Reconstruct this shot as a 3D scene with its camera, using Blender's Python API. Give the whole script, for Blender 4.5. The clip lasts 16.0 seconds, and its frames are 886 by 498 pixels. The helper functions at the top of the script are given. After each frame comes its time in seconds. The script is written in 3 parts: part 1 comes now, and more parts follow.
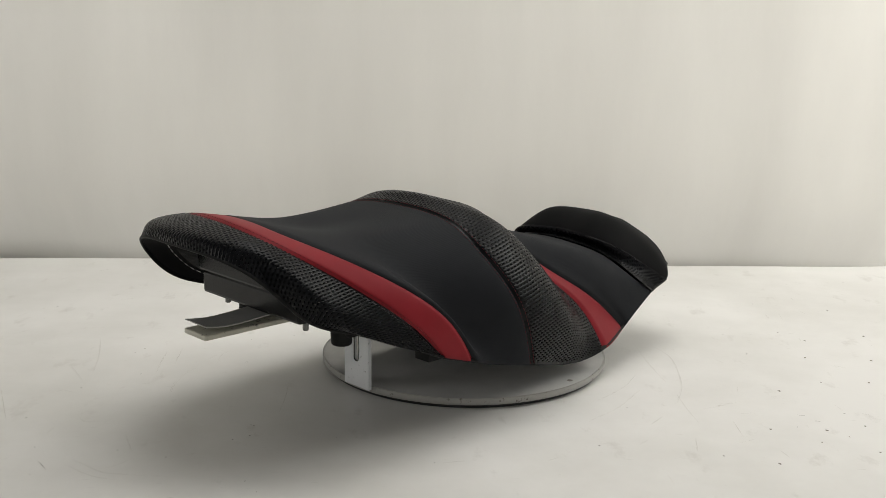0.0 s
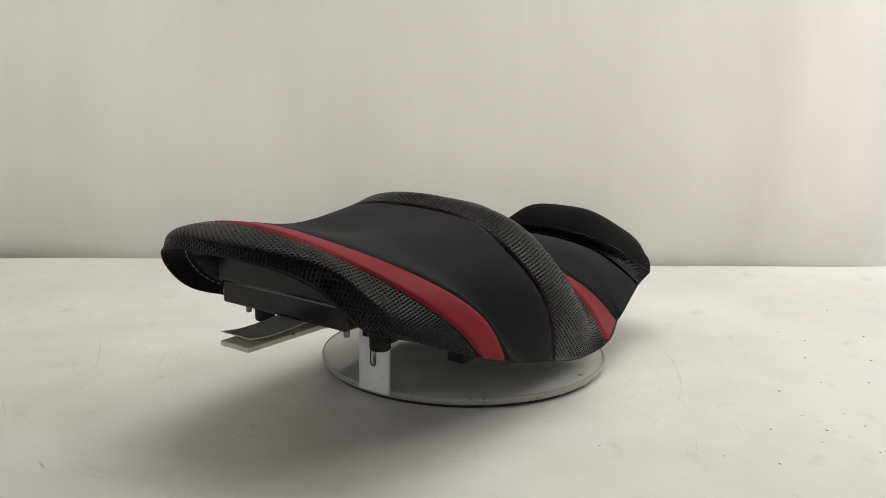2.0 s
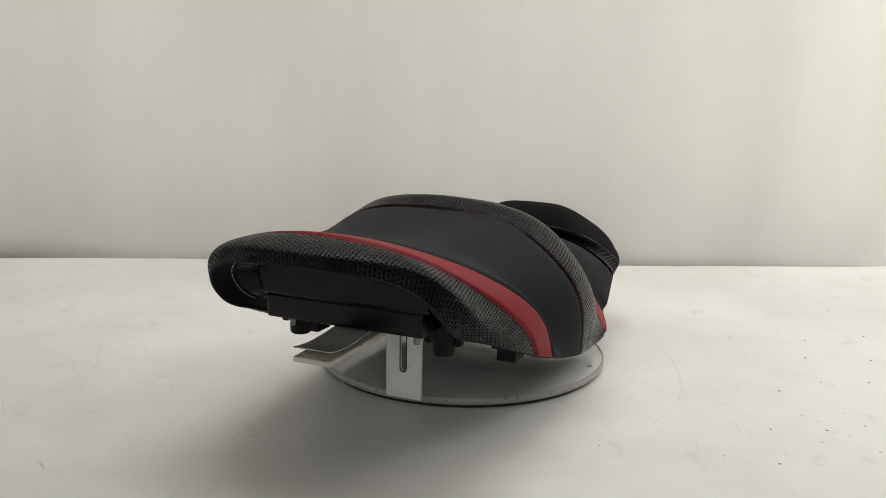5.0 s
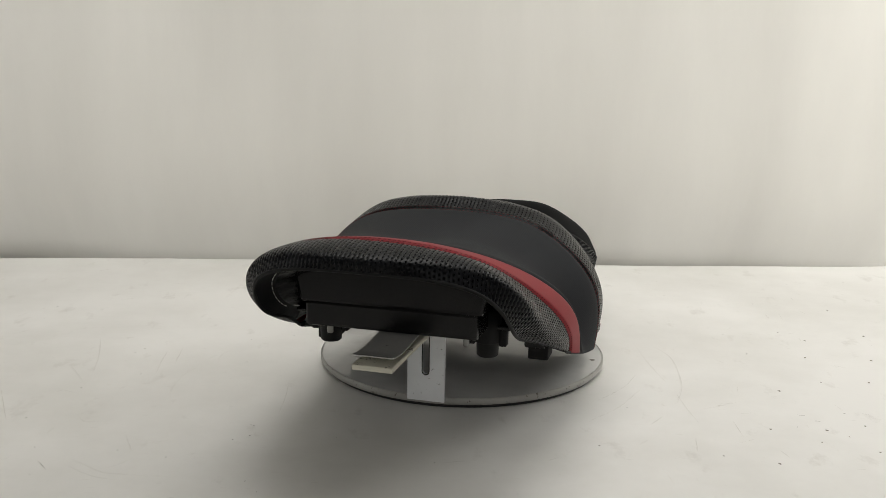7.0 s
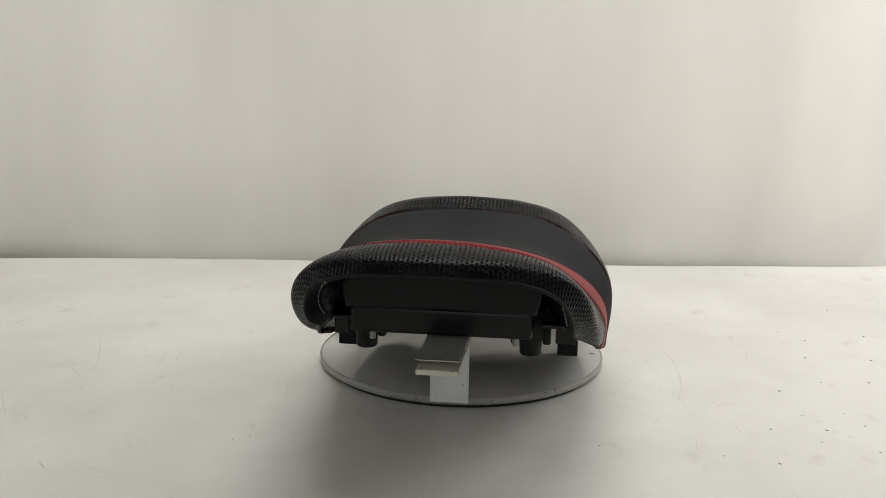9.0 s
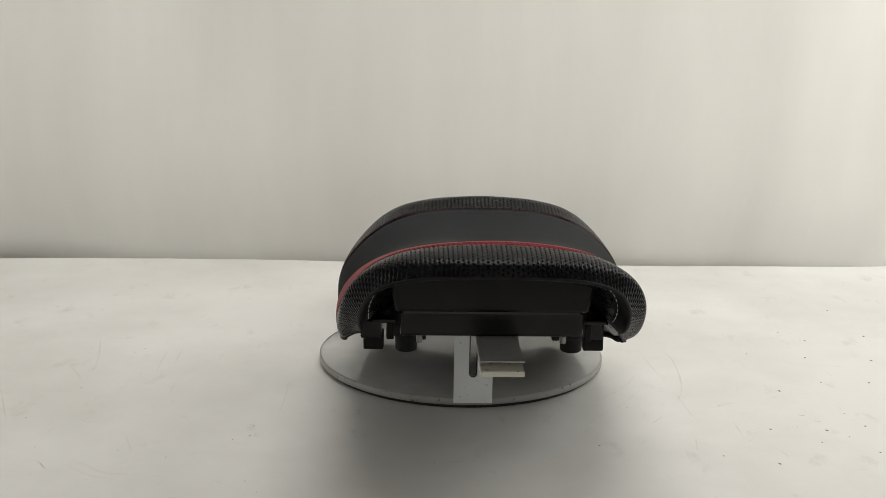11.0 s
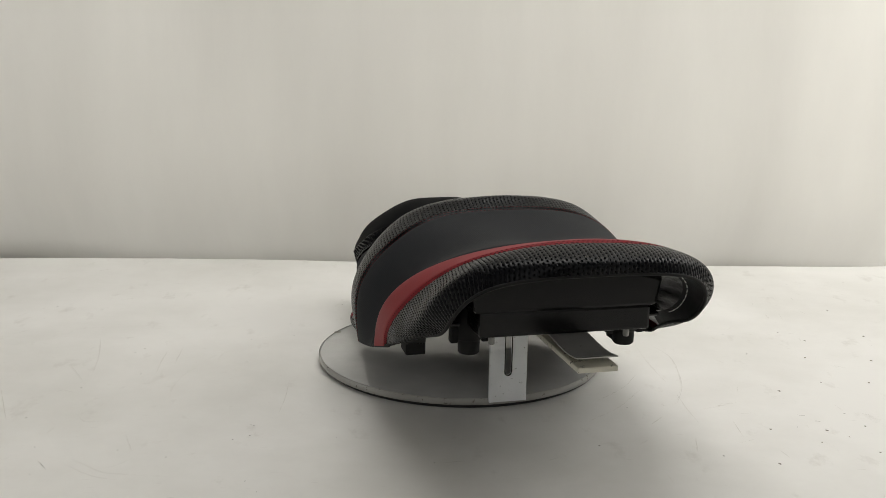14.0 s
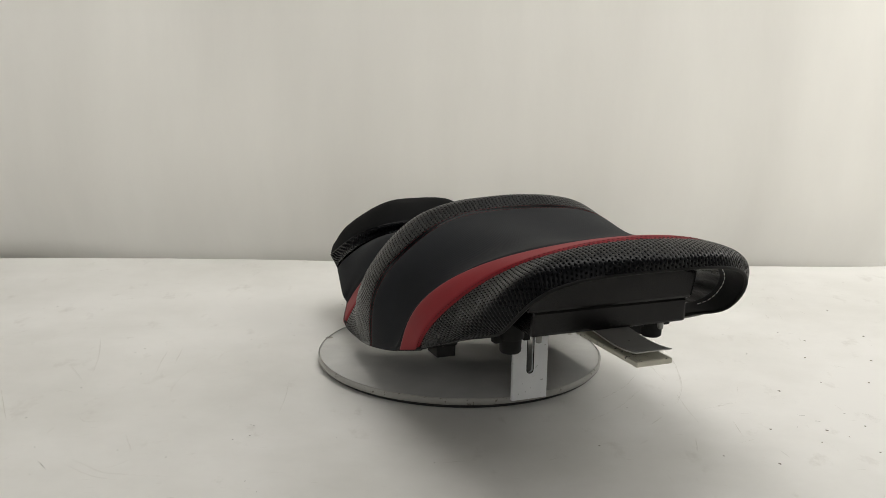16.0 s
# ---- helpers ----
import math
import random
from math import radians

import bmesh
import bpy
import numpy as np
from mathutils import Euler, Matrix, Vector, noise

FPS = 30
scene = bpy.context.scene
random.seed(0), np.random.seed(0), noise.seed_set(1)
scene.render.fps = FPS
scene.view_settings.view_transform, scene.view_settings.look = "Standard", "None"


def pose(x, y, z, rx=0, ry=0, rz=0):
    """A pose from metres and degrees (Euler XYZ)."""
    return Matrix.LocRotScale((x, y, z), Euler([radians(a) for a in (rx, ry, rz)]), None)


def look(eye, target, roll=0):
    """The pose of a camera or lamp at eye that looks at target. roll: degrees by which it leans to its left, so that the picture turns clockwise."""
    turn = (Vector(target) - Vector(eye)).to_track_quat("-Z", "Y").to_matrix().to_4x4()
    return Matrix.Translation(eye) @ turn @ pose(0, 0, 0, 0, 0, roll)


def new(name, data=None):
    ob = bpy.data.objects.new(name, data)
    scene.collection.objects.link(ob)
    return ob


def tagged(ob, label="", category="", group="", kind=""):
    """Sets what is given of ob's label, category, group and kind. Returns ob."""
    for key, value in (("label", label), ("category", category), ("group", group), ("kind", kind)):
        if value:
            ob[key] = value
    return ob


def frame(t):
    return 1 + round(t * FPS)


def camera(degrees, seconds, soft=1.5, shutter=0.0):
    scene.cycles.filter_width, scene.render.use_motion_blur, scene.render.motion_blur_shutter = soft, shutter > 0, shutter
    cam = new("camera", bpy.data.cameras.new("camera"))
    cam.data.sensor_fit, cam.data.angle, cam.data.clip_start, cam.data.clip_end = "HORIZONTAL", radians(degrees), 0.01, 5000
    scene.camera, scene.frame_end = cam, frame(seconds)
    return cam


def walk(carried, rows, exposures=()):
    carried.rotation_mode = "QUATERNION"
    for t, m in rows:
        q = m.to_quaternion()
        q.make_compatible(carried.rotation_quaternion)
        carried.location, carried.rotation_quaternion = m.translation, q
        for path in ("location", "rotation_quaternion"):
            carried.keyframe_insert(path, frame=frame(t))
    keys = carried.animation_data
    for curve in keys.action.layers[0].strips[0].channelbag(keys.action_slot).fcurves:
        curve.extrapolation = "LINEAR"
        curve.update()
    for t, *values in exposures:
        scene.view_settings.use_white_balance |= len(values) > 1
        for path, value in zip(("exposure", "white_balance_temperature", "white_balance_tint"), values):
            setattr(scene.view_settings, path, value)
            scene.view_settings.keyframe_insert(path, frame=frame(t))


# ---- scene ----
# Table top at z = 0, turntable axis at the origin, camera on a stand in front.
cam = camera(46.43, 16.0, soft=0.85)
EYE = Vector((0.0, -1.1521, 0.3896))
AIM = EYE + Vector((-0.01971, 0.97571, -0.21819))
walk(cam, [(0.0, look(EYE, AIM, 0.854)), (16.0, look(EYE, AIM, 0.854))])
scene.view_settings.exposure = -0.1

# ---- light: softboxes overhead, at both sides, and behind the thin backdrop sheet ----
world = bpy.data.worlds.new("studio_world")
world.use_nodes = True
world.node_tree.nodes["Background"].inputs[0].default_value = (0.9, 0.95, 1.0, 1)
world.node_tree.nodes["Background"].inputs[1].default_value = 0.02
scene.world = world


def softbox_lamp(name, eye, target, size, size_y, power, colour):
    data = bpy.data.lights.new(name, "AREA")
    data.shape, data.size, data.size_y, data.energy, data.color = "RECTANGLE", size, size_y, power, colour
    ob = new(name, data)
    ob.matrix_world = look(eye, target)
    return ob


softbox_lamp("softbox_light", (0.12, 0.20, 1.93), (0.12, 0.13, 0), 1.4, 0.9, 17, (1.0, 0.985, 0.945))
softbox_lamp("softbox_light", (0.4, 1.75, 0.70), (0.35, 0.66, 0.1), 3.0, 1.4, 14.5, (1.0, 0.985, 0.945))
softbox_lamp("softbox_light", (-1.0, 1.45, 0.65), (-0.95, 0.66, 0.5), 0.7, 0.9, 5.8, (1.0, 0.985, 0.945))
softbox_lamp("softbox_light", (1.25, 1.45, 0.80), (1.15, 0.66, 0.65), 0.8, 1.0, 18, (1.0, 0.985, 0.945))
softbox_lamp("softbox_light", (0.3, -2.3, 1.0), (0.15, 0.6, 0.15), 2.0, 1.0, 6, (1.0, 0.985, 0.96))
softbox_lamp("softbox_light", (-2.3, -0.55, 0.55), (0.0, -0.25, 0.15), 0.8, 0.8, 4.5, (1.0, 0.985, 0.96))
softbox_lamp("softbox_light", (1.6, 0.40, 1.25), (0.15, 0.1, 0.0), 0.9, 0.9, 15, (1.0, 0.985, 0.945))


# ---- materials ----
def material(name, colour, rough=0.5, metal=0.0, spec=0.5):
    m = bpy.data.materials.new(name)
    m.use_nodes = True
    b = m.node_tree.nodes["Principled BSDF"]
    b.inputs["Base Color"].default_value = (*colour, 1)
    b.inputs["Roughness"].default_value = rough
    b.inputs["Metallic"].default_value = metal
    b.inputs["Specular IOR Level"].default_value = spec
    return m, m.node_tree.nodes, m.node_tree.links, b


def coords(nodes, links, source="Object", scale=(1, 1, 1)):
    tc, mp = nodes.new("ShaderNodeTexCoord"), nodes.new("ShaderNodeMapping")
    mp.inputs["Scale"].default_value = scale
    links.new(tc.outputs[source], mp.inputs["Vector"])
    return mp.outputs["Vector"]


def noise_tex(nodes, links, vec, scale, detail=4, rough=0.55):
    n = nodes.new("ShaderNodeTexNoise")
    n.inputs["Scale"].default_value, n.inputs["Detail"].default_value, n.inputs["Roughness"].default_value = scale, detail, rough
    links.new(vec, n.inputs["Vector"])
    return n.outputs["Fac"]


def ramp(nodes, links, fac, stops):
    r = nodes.new("ShaderNodeValToRGB")
    e = r.color_ramp.elements
    while len(e) < len(stops):
        e.new(0.5)
    for k, (pos, col) in enumerate(stops):
        e[k].position, e[k].color = pos, (*col, 1)
    links.new(fac, r.inputs["Fac"])
    return r.outputs["Color"]


def mix(nodes, links, kind, fac, a, b):
    n = nodes.new("ShaderNodeMix")
    n.data_type, n.blend_type = "RGBA", kind
    for sock, v in ((n.inputs[0], fac), (n.inputs[6], a), (n.inputs[7], b)):
        if isinstance(v, (int, float)):
            sock.default_value = v
        elif isinstance(v, tuple):
            sock.default_value = (*v, 1)
        else:
            links.new(v, sock)
    return n.outputs[2]


def bump(nodes, links, b, height, strength, distance, after=None):
    n = nodes.new("ShaderNodeBump")
    n.inputs["Strength"].default_value, n.inputs["Distance"].default_value = strength, distance
    links.new(height, n.inputs["Height"])
    if after:
        links.new(after, n.inputs["Normal"])
    links.new(n.outputs["Normal"], b.inputs["Normal"])
    return n.outputs["Normal"]


def soft_vinyl(name, colour, rough, spec):
    """Supple black vinyl with a leather grain and a faint worn sheen."""
    m, n, l, b = material(name, colour, rough, spec=spec)
    grain, broad = noise_tex(n, l, coords(n, l), 900, 3), noise_tex(n, l, coords(n, l), 30, 3)
    l.new(ramp(n, l, broad, [(0.3, tuple(c * 0.8 for c in colour)), (0.7, tuple(c * 1.25 for c in colour))]), b.inputs["Base Color"])
    l.new(ramp(n, l, broad, [(0.3, (rough * 0.85,) * 3), (0.7, (rough * 1.15,) * 3)]), b.inputs["Roughness"])
    bump(n, l, b, grain, 0.15, 0.0006)
    return m


def fabric_vinyl(name, colour, rough, rib=0.13):
    """Matt seat vinyl with a fine ribbed emboss; UV in metres."""
    m, n, l, b = material(name, colour, rough, spec=0.12)
    w = n.new("ShaderNodeTexWave")
    w.inputs["Scale"].default_value, w.inputs["Distortion"].default_value = 160.0, 0.0
    l.new(coords(n, l, "UV", (1, 1, 1)), w.inputs["Vector"])
    grain = noise_tex(n, l, coords(n, l), 700, 4)
    broad = noise_tex(n, l, coords(n, l), 14, 4)
    l.new(ramp(n, l, broad, [(0.3, tuple(c * 0.86 for c in colour)), (0.7, tuple(c * 1.14 for c in colour))]), b.inputs["Base Color"])
    first = bump(n, l, b, grain, 0.2, 0.0005)
    bump(n, l, b, w.outputs["Fac"], rib, 0.0006, first)
    return m


def plain(name, colour, rough, metal=0.0, grain=400, amount=0.15, depth=0.0004, vary=0.12, spec=0.5):
    m, n, l, b = material(name, colour, rough, metal, spec)
    fine, broad = noise_tex(n, l, coords(n, l), grain, 3), noise_tex(n, l, coords(n, l), 25, 4)
    l.new(ramp(n, l, broad, [(0.3, tuple(c * (1 - vary) for c in colour)), (0.7, tuple(min(1, c * (1 + vary)) for c in colour))]), b.inputs["Base Color"])
    bump(n, l, b, fine, amount, depth)
    return m


def worn_paint(name, colour, wear, amount, rough=0.42):
    """White paint with rubbed grey patches and chips."""
    m, n, l, b = material(name, colour, rough)
    chips = noise_tex(n, l, coords(n, l), 190, 6, 0.7)
    dirt = noise_tex(n, l, coords(n, l), 18, 5)
    base = ramp(n, l, dirt, [(0.35, tuple(c * 0.86 for c in colour)), (0.65, colour)])
    mask = ramp(n, l, chips, [(amount, (0, 0, 0)), (amount + 0.03, (1, 1, 1))])
    l.new(mix(n, l, "MIX", mask, base, wear), b.inputs["Base Color"])
    bump(n, l, b, chips, 0.15, 0.0006)
    return m


def table_paper():
    """White table cover: faint stains, hair scratches and specks."""
    m, n, l, b = material("table_cover_white", (0.78, 0.77, 0.74), 0.45, spec=0.3)
    v = coords(n, l)
    stain = noise_tex(n, l, v, 3.2, 6, 0.6)
    base = ramp(n, l, stain, [(0.30, (0.67, 0.66, 0.625)), (0.60, (0.80, 0.79, 0.765))])
    scr = noise_tex(n, l, coords(n, l, "Object", (9, 70, 1)), 3.0, 5, 0.7)
    hair = ramp(n, l, scr, [(0.66, (0, 0, 0)), (0.73, (0.5, 0.5, 0.5))])
    base = mix(n, l, "MIX", hair, base, (0.52, 0.50, 0.46))
    rub = noise_tex(n, l, coords(n, l, "Object", (1.0, 0.55, 1)), 26, 6, 0.68)
    base = mix(n, l, "MIX", ramp(n, l, rub, [(0.60, (0, 0, 0)), (0.72, (0.45, 0.45, 0.45))]), base, (0.55, 0.53, 0.49))
    vo = n.new("ShaderNodeTexVoronoi")
    vo.inputs["Scale"].default_value = 16
    l.new(v, vo.inputs["Vector"])
    speck = ramp(n, l, vo.outputs["Distance"], [(0.012, (0.6, 0.6, 0.6)), (0.022, (0, 0, 0))])
    l.new(mix(n, l, "MIX", speck, base, (0.32, 0.28, 0.23)), b.inputs["Base Color"])
    bump(n, l, b, noise_tex(n, l, v, 7, 5), 0.25, 0.004)
    return m


def backdrop_cloth():
    m, n, l, b = material("backdrop_white", (0.76, 0.745, 0.70), 0.6, spec=0.3)
    v = coords(n, l, "Object", (1.0, 1.0, 0.35))
    l.new(ramp(n, l, noise_tex(n, l, v, 2.0, 5), [(0.3, (0.735, 0.72, 0.675)), (0.7, (0.785, 0.77, 0.725))]), b.inputs["Base Color"])
    bump(n, l, b, noise_tex(n, l, coords(n, l, "Object", (1.2, 1, 0.5)), 4.5, 5), 0.2, 0.02)
    # thin cloth lets light through
    thin, both = n.new("ShaderNodeBsdfTranslucent"), n.new("ShaderNodeMixShader")
    # bright and shaded fold streaks painted into the transmitted colour
    fold_streaks = noise_tex(n, l, coords(n, l, "Object", (2.4, 1.0, 0.45)), 2.2, 6, 0.55)
    l.new(ramp(n, l, fold_streaks, [(0.3, (0.67, 0.655, 0.615)), (0.7, (0.84, 0.825, 0.78))]), thin.inputs["Color"])
    both.inputs["Fac"].default_value = 0.45
    out = n["Material Output"]
    l.new(b.outputs[0], both.inputs[1])
    l.new(thin.outputs[0], both.inputs[2])
    l.new(both.outputs[0], out.inputs["Surface"])
    return m


M_PERF = soft_vinyl("perforated_black_vinyl", (0.0034, 0.0038, 0.0049), 0.26, 0.13)
# near-black for slot floors: the shade inside the holes, put into colour
M_HOLE = plain("hole_shade", (0.0015, 0.0015, 0.0016), 0.95, spec=0.0)
M_FLAP = soft_vinyl("folded_black_vinyl", (0.005, 0.005, 0.0055), 0.6, 0.15)
M_BLACK = fabric_vinyl("matt_black_vinyl", (0.0146, 0.0160, 0.0187), 0.70)
M_TAIL = plain("smooth_black_vinyl", (0.0055, 0.0056, 0.006), 0.8, grain=800, spec=0.1)
M_RED = plain("red_vinyl", (0.23, 0.013, 0.020), 0.5, grain=900, amount=0.12, vary=0.06, spec=0.14)
M_PLASTIC = plain("black_plastic", (0.0024, 0.0024, 0.0027), 0.27, grain=500, amount=0.08, spec=0.30)
M_LINING = plain("glossy_black_lining", (0.004, 0.004, 0.0043), 0.24, grain=28, amount=0.5, depth=0.006, spec=0.16)
M_TAB = plain("grey_plastic", (0.10, 0.10, 0.10), 0.25, grain=200)
M_RUBBER = plain("black_rubber", (0.006, 0.006, 0.006), 0.7, spec=0.25)
M_STEEL = plain("zinc_steel", (0.25, 0.25, 0.24), 0.5, 1.0)
M_THREAD = plain("dark_red_thread", (0.10, 0.008, 0.012), 0.7, spec=0.2)
M_BLACKTHREAD = plain("black_thread", (0.006, 0.006, 0.006), 0.7, spec=0.2)
M_WHITETHREAD = plain("white_thread", (0.7, 0.7, 0.66), 0.7)
M_PLATE = worn_paint("white_plate_paint", (0.55, 0.55, 0.535), (0.34, 0.32, 0.28), 0.73, 0.13)
M_RIM = worn_paint("worn_rim_paint", (0.38, 0.375, 0.35), (0.15, 0.14, 0.12), 0.60)
M_BRACKET = worn_paint("white_bracket_paint", (0.86, 0.88, 0.90), (0.10, 0.09, 0.08), 0.635)
M_CREAM = worn_paint("cream_strip_paint", (0.62, 0.60, 0.50), (0.08, 0.07, 0.06), 0.60)
M_STRIP = worn_paint("grey_strip_metal", (0.43, 0.43, 0.41), (0.12, 0.11, 0.10), 0.66)
M_DARK = plain("dark_base", (0.015, 0.015, 0.015), 0.6)
M_TABLE = table_paper()
M_CLOTH = backdrop_cloth()
M_WALL = plain("grey_studio_wall", (0.55, 0.54, 0.52), 0.8, grain=60)
M_FLOOR = plain("grey_studio_floor", (0.25, 0.24, 0.23), 0.6, grain=30)
M_SCUFF = plain("dark_scuff", (0.17, 0.155, 0.135), 0.7)
M_FAINT = plain("grey_scuff", (0.645, 0.63, 0.595), 0.7, spec=0.3)
M_PALE = plain("pale_scuff", (0.67, 0.655, 0.62), 0.7, spec=0.3)


# ---- mesh helpers ----
def part(name, bm, mat, parent=None, label="", smooth=True):
    me = bpy.data.meshes.new(name)
    bmesh.ops.recalc_face_normals(bm, faces=bm.faces)
    bm.to_mesh(me)
    bm.free()
    me.materials.append(mat)
    me.polygons.foreach_set("use_smooth", [smooth] * len(me.polygons))
    ob = new(name, me)
    if parent:
        ob.parent = parent
    if label:
        tagged(ob, label)
    return ob


def box_bm(lo, hi, bevel=0.0, taper=0.0, bm=None):
    """A bevelled box between two corners; taper draws the lower end in."""
    bm = bm or bmesh.new()
    c = [(a + b) / 2 for a, b in zip(lo, hi)]
    got = bmesh.ops.create_cube(bm, size=1, matrix=Matrix.LocRotScale(c, None, [b - a for a, b in zip(lo, hi)]))["verts"]
    if taper:
        for v in got:
            if v.co.z < c[2]:
                v.co.x += taper * (1 if v.co.x < c[0] else -1)
    if bevel:
        edges = list({e for v in got for e in v.link_edges})
        bmesh.ops.bevel(bm, geom=edges, offset=bevel, segments=2, affect="EDGES", profile=0.5)
    return bm


def lathe_bm(profile, centre, n=32):
    """Turns (radius, z) pairs about a vertical axis; closed at both ends."""
    bm = bmesh.new()
    rings = [[bm.verts.new((centre[0] + r * math.cos(2 * math.pi * k / n), centre[1] + r * math.sin(2 * math.pi * k / n), z)) for k in range(n)] for r, z in profile]
    for a, b in zip(rings, rings[1:]):
        for k in range(n):
            bm.faces.new((a[k], a[(k + 1) % n], b[(k + 1) % n], b[k]))
    bm.faces.new(rings[0])
    bm.faces.new(rings[-1])
    return bm


def tube_bm(points, radius, sides=8, bm=None):
    bm = bm or bmesh.new()
    rings = []
    for k, q in enumerate(points):
        d = (Vector(points[min(k + 1, len(points) - 1)]) - Vector(points[max(k - 1, 0)])).normalized()
        a = d.orthogonal().normalized() if abs(d.z) > 0.95 else d.cross(Vector((0, 0, 1))).normalized()
        c = d.cross(a)
        rings.append([bm.verts.new(Vector(q) + radius * (math.cos(t) * a + math.sin(t) * c)) for t in (2 * math.pi * i / sides for i in range(sides))])
    for r0, r1 in zip(rings, rings[1:]):
        for i in range(sides):
            bm.faces.new((r0[i], r0[(i + 1) % sides], r1[(i + 1) % sides], r1[i]))
    bm.faces.new(rings[0])
    bm.faces.new(rings[-1])
    return bm


# ---- the studio ----
def studio():
    def wall(name, lo, hi, mat):
        return tagged(part(name, box_bm(lo, hi), mat, smooth=False), kind="structure")
    wall("floor", (-2.6, -3.2, -1.0), (2.6, 2.0, -0.9), M_FLOOR)
    wall("ceiling", (-2.6, -3.2, 2.0), (2.6, 2.0, 2.1), M_WALL)
    wall("wall_north", (-2.6, 2.0, -0.9), (2.6, 2.1, 2.0), M_WALL)
    wall("wall_south", (-2.6, -3.3, -0.9), (2.6, -3.2, 2.0), M_WALL)
    wall("wall_west", (-2.7, -3.2, -0.9), (-2.6, 2.0, 2.0), M_WALL)
    # unseen block, added to keep the rear lamps off the sheet's lower edge
    wall("backlight_block", (-2.6, 0.845, -0.9), (2.6, 1.0, 0.005), M_WALL)
    wall("wall_east", (2.6, -3.2, -0.9), (2.7, 2.0, 2.0), M_WALL)


def backdrop():
    """A hanging white sheet with soft folds that falls away behind the table."""
    bm = bmesh.new()
    nx, nz = 120, 60
    grid = []
    for j in range(nz + 1):
        z = -0.40 + 2.10 * j / nz
        row = []
        for i in range(nx + 1):
            x = -1.6 + 3.2 * i / nx
            fall = max(0.0, 0.13 - z)
            y = 0.66 + min(0.115, fall ** 1.4) + 0.014 * math.sin(5.1 * x + 0.8 + 0.5 * z) + 0.006 * math.sin(13 * x + 2 * z) + 0.03 * noise.noise((x * 1.1, z * 0.5, 3.0))
            row.append(bm.verts.new((x, y, z)))
        grid.append(row)
    for a, b in zip(grid, grid[1:]):
        for i in range(nx):
            bm.faces.new((a[i], a[i + 1], b[i + 1], b[i]))
    ob = part("backdrop", bm, M_CLOTH)
    tagged(ob, "white fabric backdrop sheet with soft folds hanging behind the table", "backdrop", kind="structure")


def table():
    """Table with a white cover that folds over its rear edge."""
    tab = tagged(new("table"), "studio table spread with a scuffed white cover", "table")
    bm = bmesh.new()
    nx, prof = 140, []
    for k in range(60):
        prof.append((-0.85 + 1.335 * k / 59, 0.0))
    prof += [(0.485 + 0.02 * math.sin(a), -0.02 + 0.02 * math.cos(a)) for a in (math.pi / 2 * k / 6 for k in range(1, 7))]
    prof += [(0.506, -0.10), (0.508, -0.25)]
    grid = []
    for y, z in prof:
        row = []
        for i in range(nx + 1):
            x = -1.25 + 2.5 * i / nx
            w = max(0.0, min(1.0, (y - 0.25) / 0.2))
            edge = np.interp(x, (-1.25, -0.755, -0.485, -0.018, 0.354, 0.706, 1.25), (0.40, 0.472, 0.499, 0.507, 0.511, 0.544, 0.58))
            yy = y + w * (edge - 0.505)
            zz = z + w * (0.0005 * math.sin(7.3 * x) + 0.0005 * math.sin(17 * x + 0.6))
            row.append(bm.verts.new((x, yy, zz)))
        grid.append(row)
    for a, b in zip(grid, grid[1:]):
        for i in range(nx):
            bm.faces.new((a[i], a[i + 1], b[i + 1], b[i]))
    part("cover", bm, M_TABLE, tab, "scuffed white vinyl cover")
    part("tabletop", box_bm((-1.24, -0.85, -0.05), (1.24, 0.44, -0.004), 0.004), M_WALL, tab)
    for x in (-1.15, 1.15):
        for y in (-0.75, 0.36):
            part("leg", box_bm((x - 0.03, y - 0.03, -0.9), (x + 0.03, y + 0.03, -0.05), 0.004), M_WALL, tab)


DOTS = ((-0.471, -0.026), (-0.354, -0.075), (-0.426, -0.208), (-0.264, -0.292), (-0.213, -0.25), (-0.199, -0.239), (-0.37, -0.334), (-0.183, -0.337), (-0.169, -0.357), (0.587, 0.408), (0.507, 0.244), (0.513, 0.124), (0.431, 0.1), (0.41, 0.032), (0.343, 0.042), (0.345, -0.085), (0.4, -0.054), (0.486, 0.026), (0.402, -0.181), (0.393, -0.148), (0.36, -0.194), (0.345, -0.224), (0.392, -0.245), (0.29, -0.275), (0.305, -0.194), (0.243, -0.261), (0.131, -0.244), (0.407, 0.133), (0.454, -0.052))


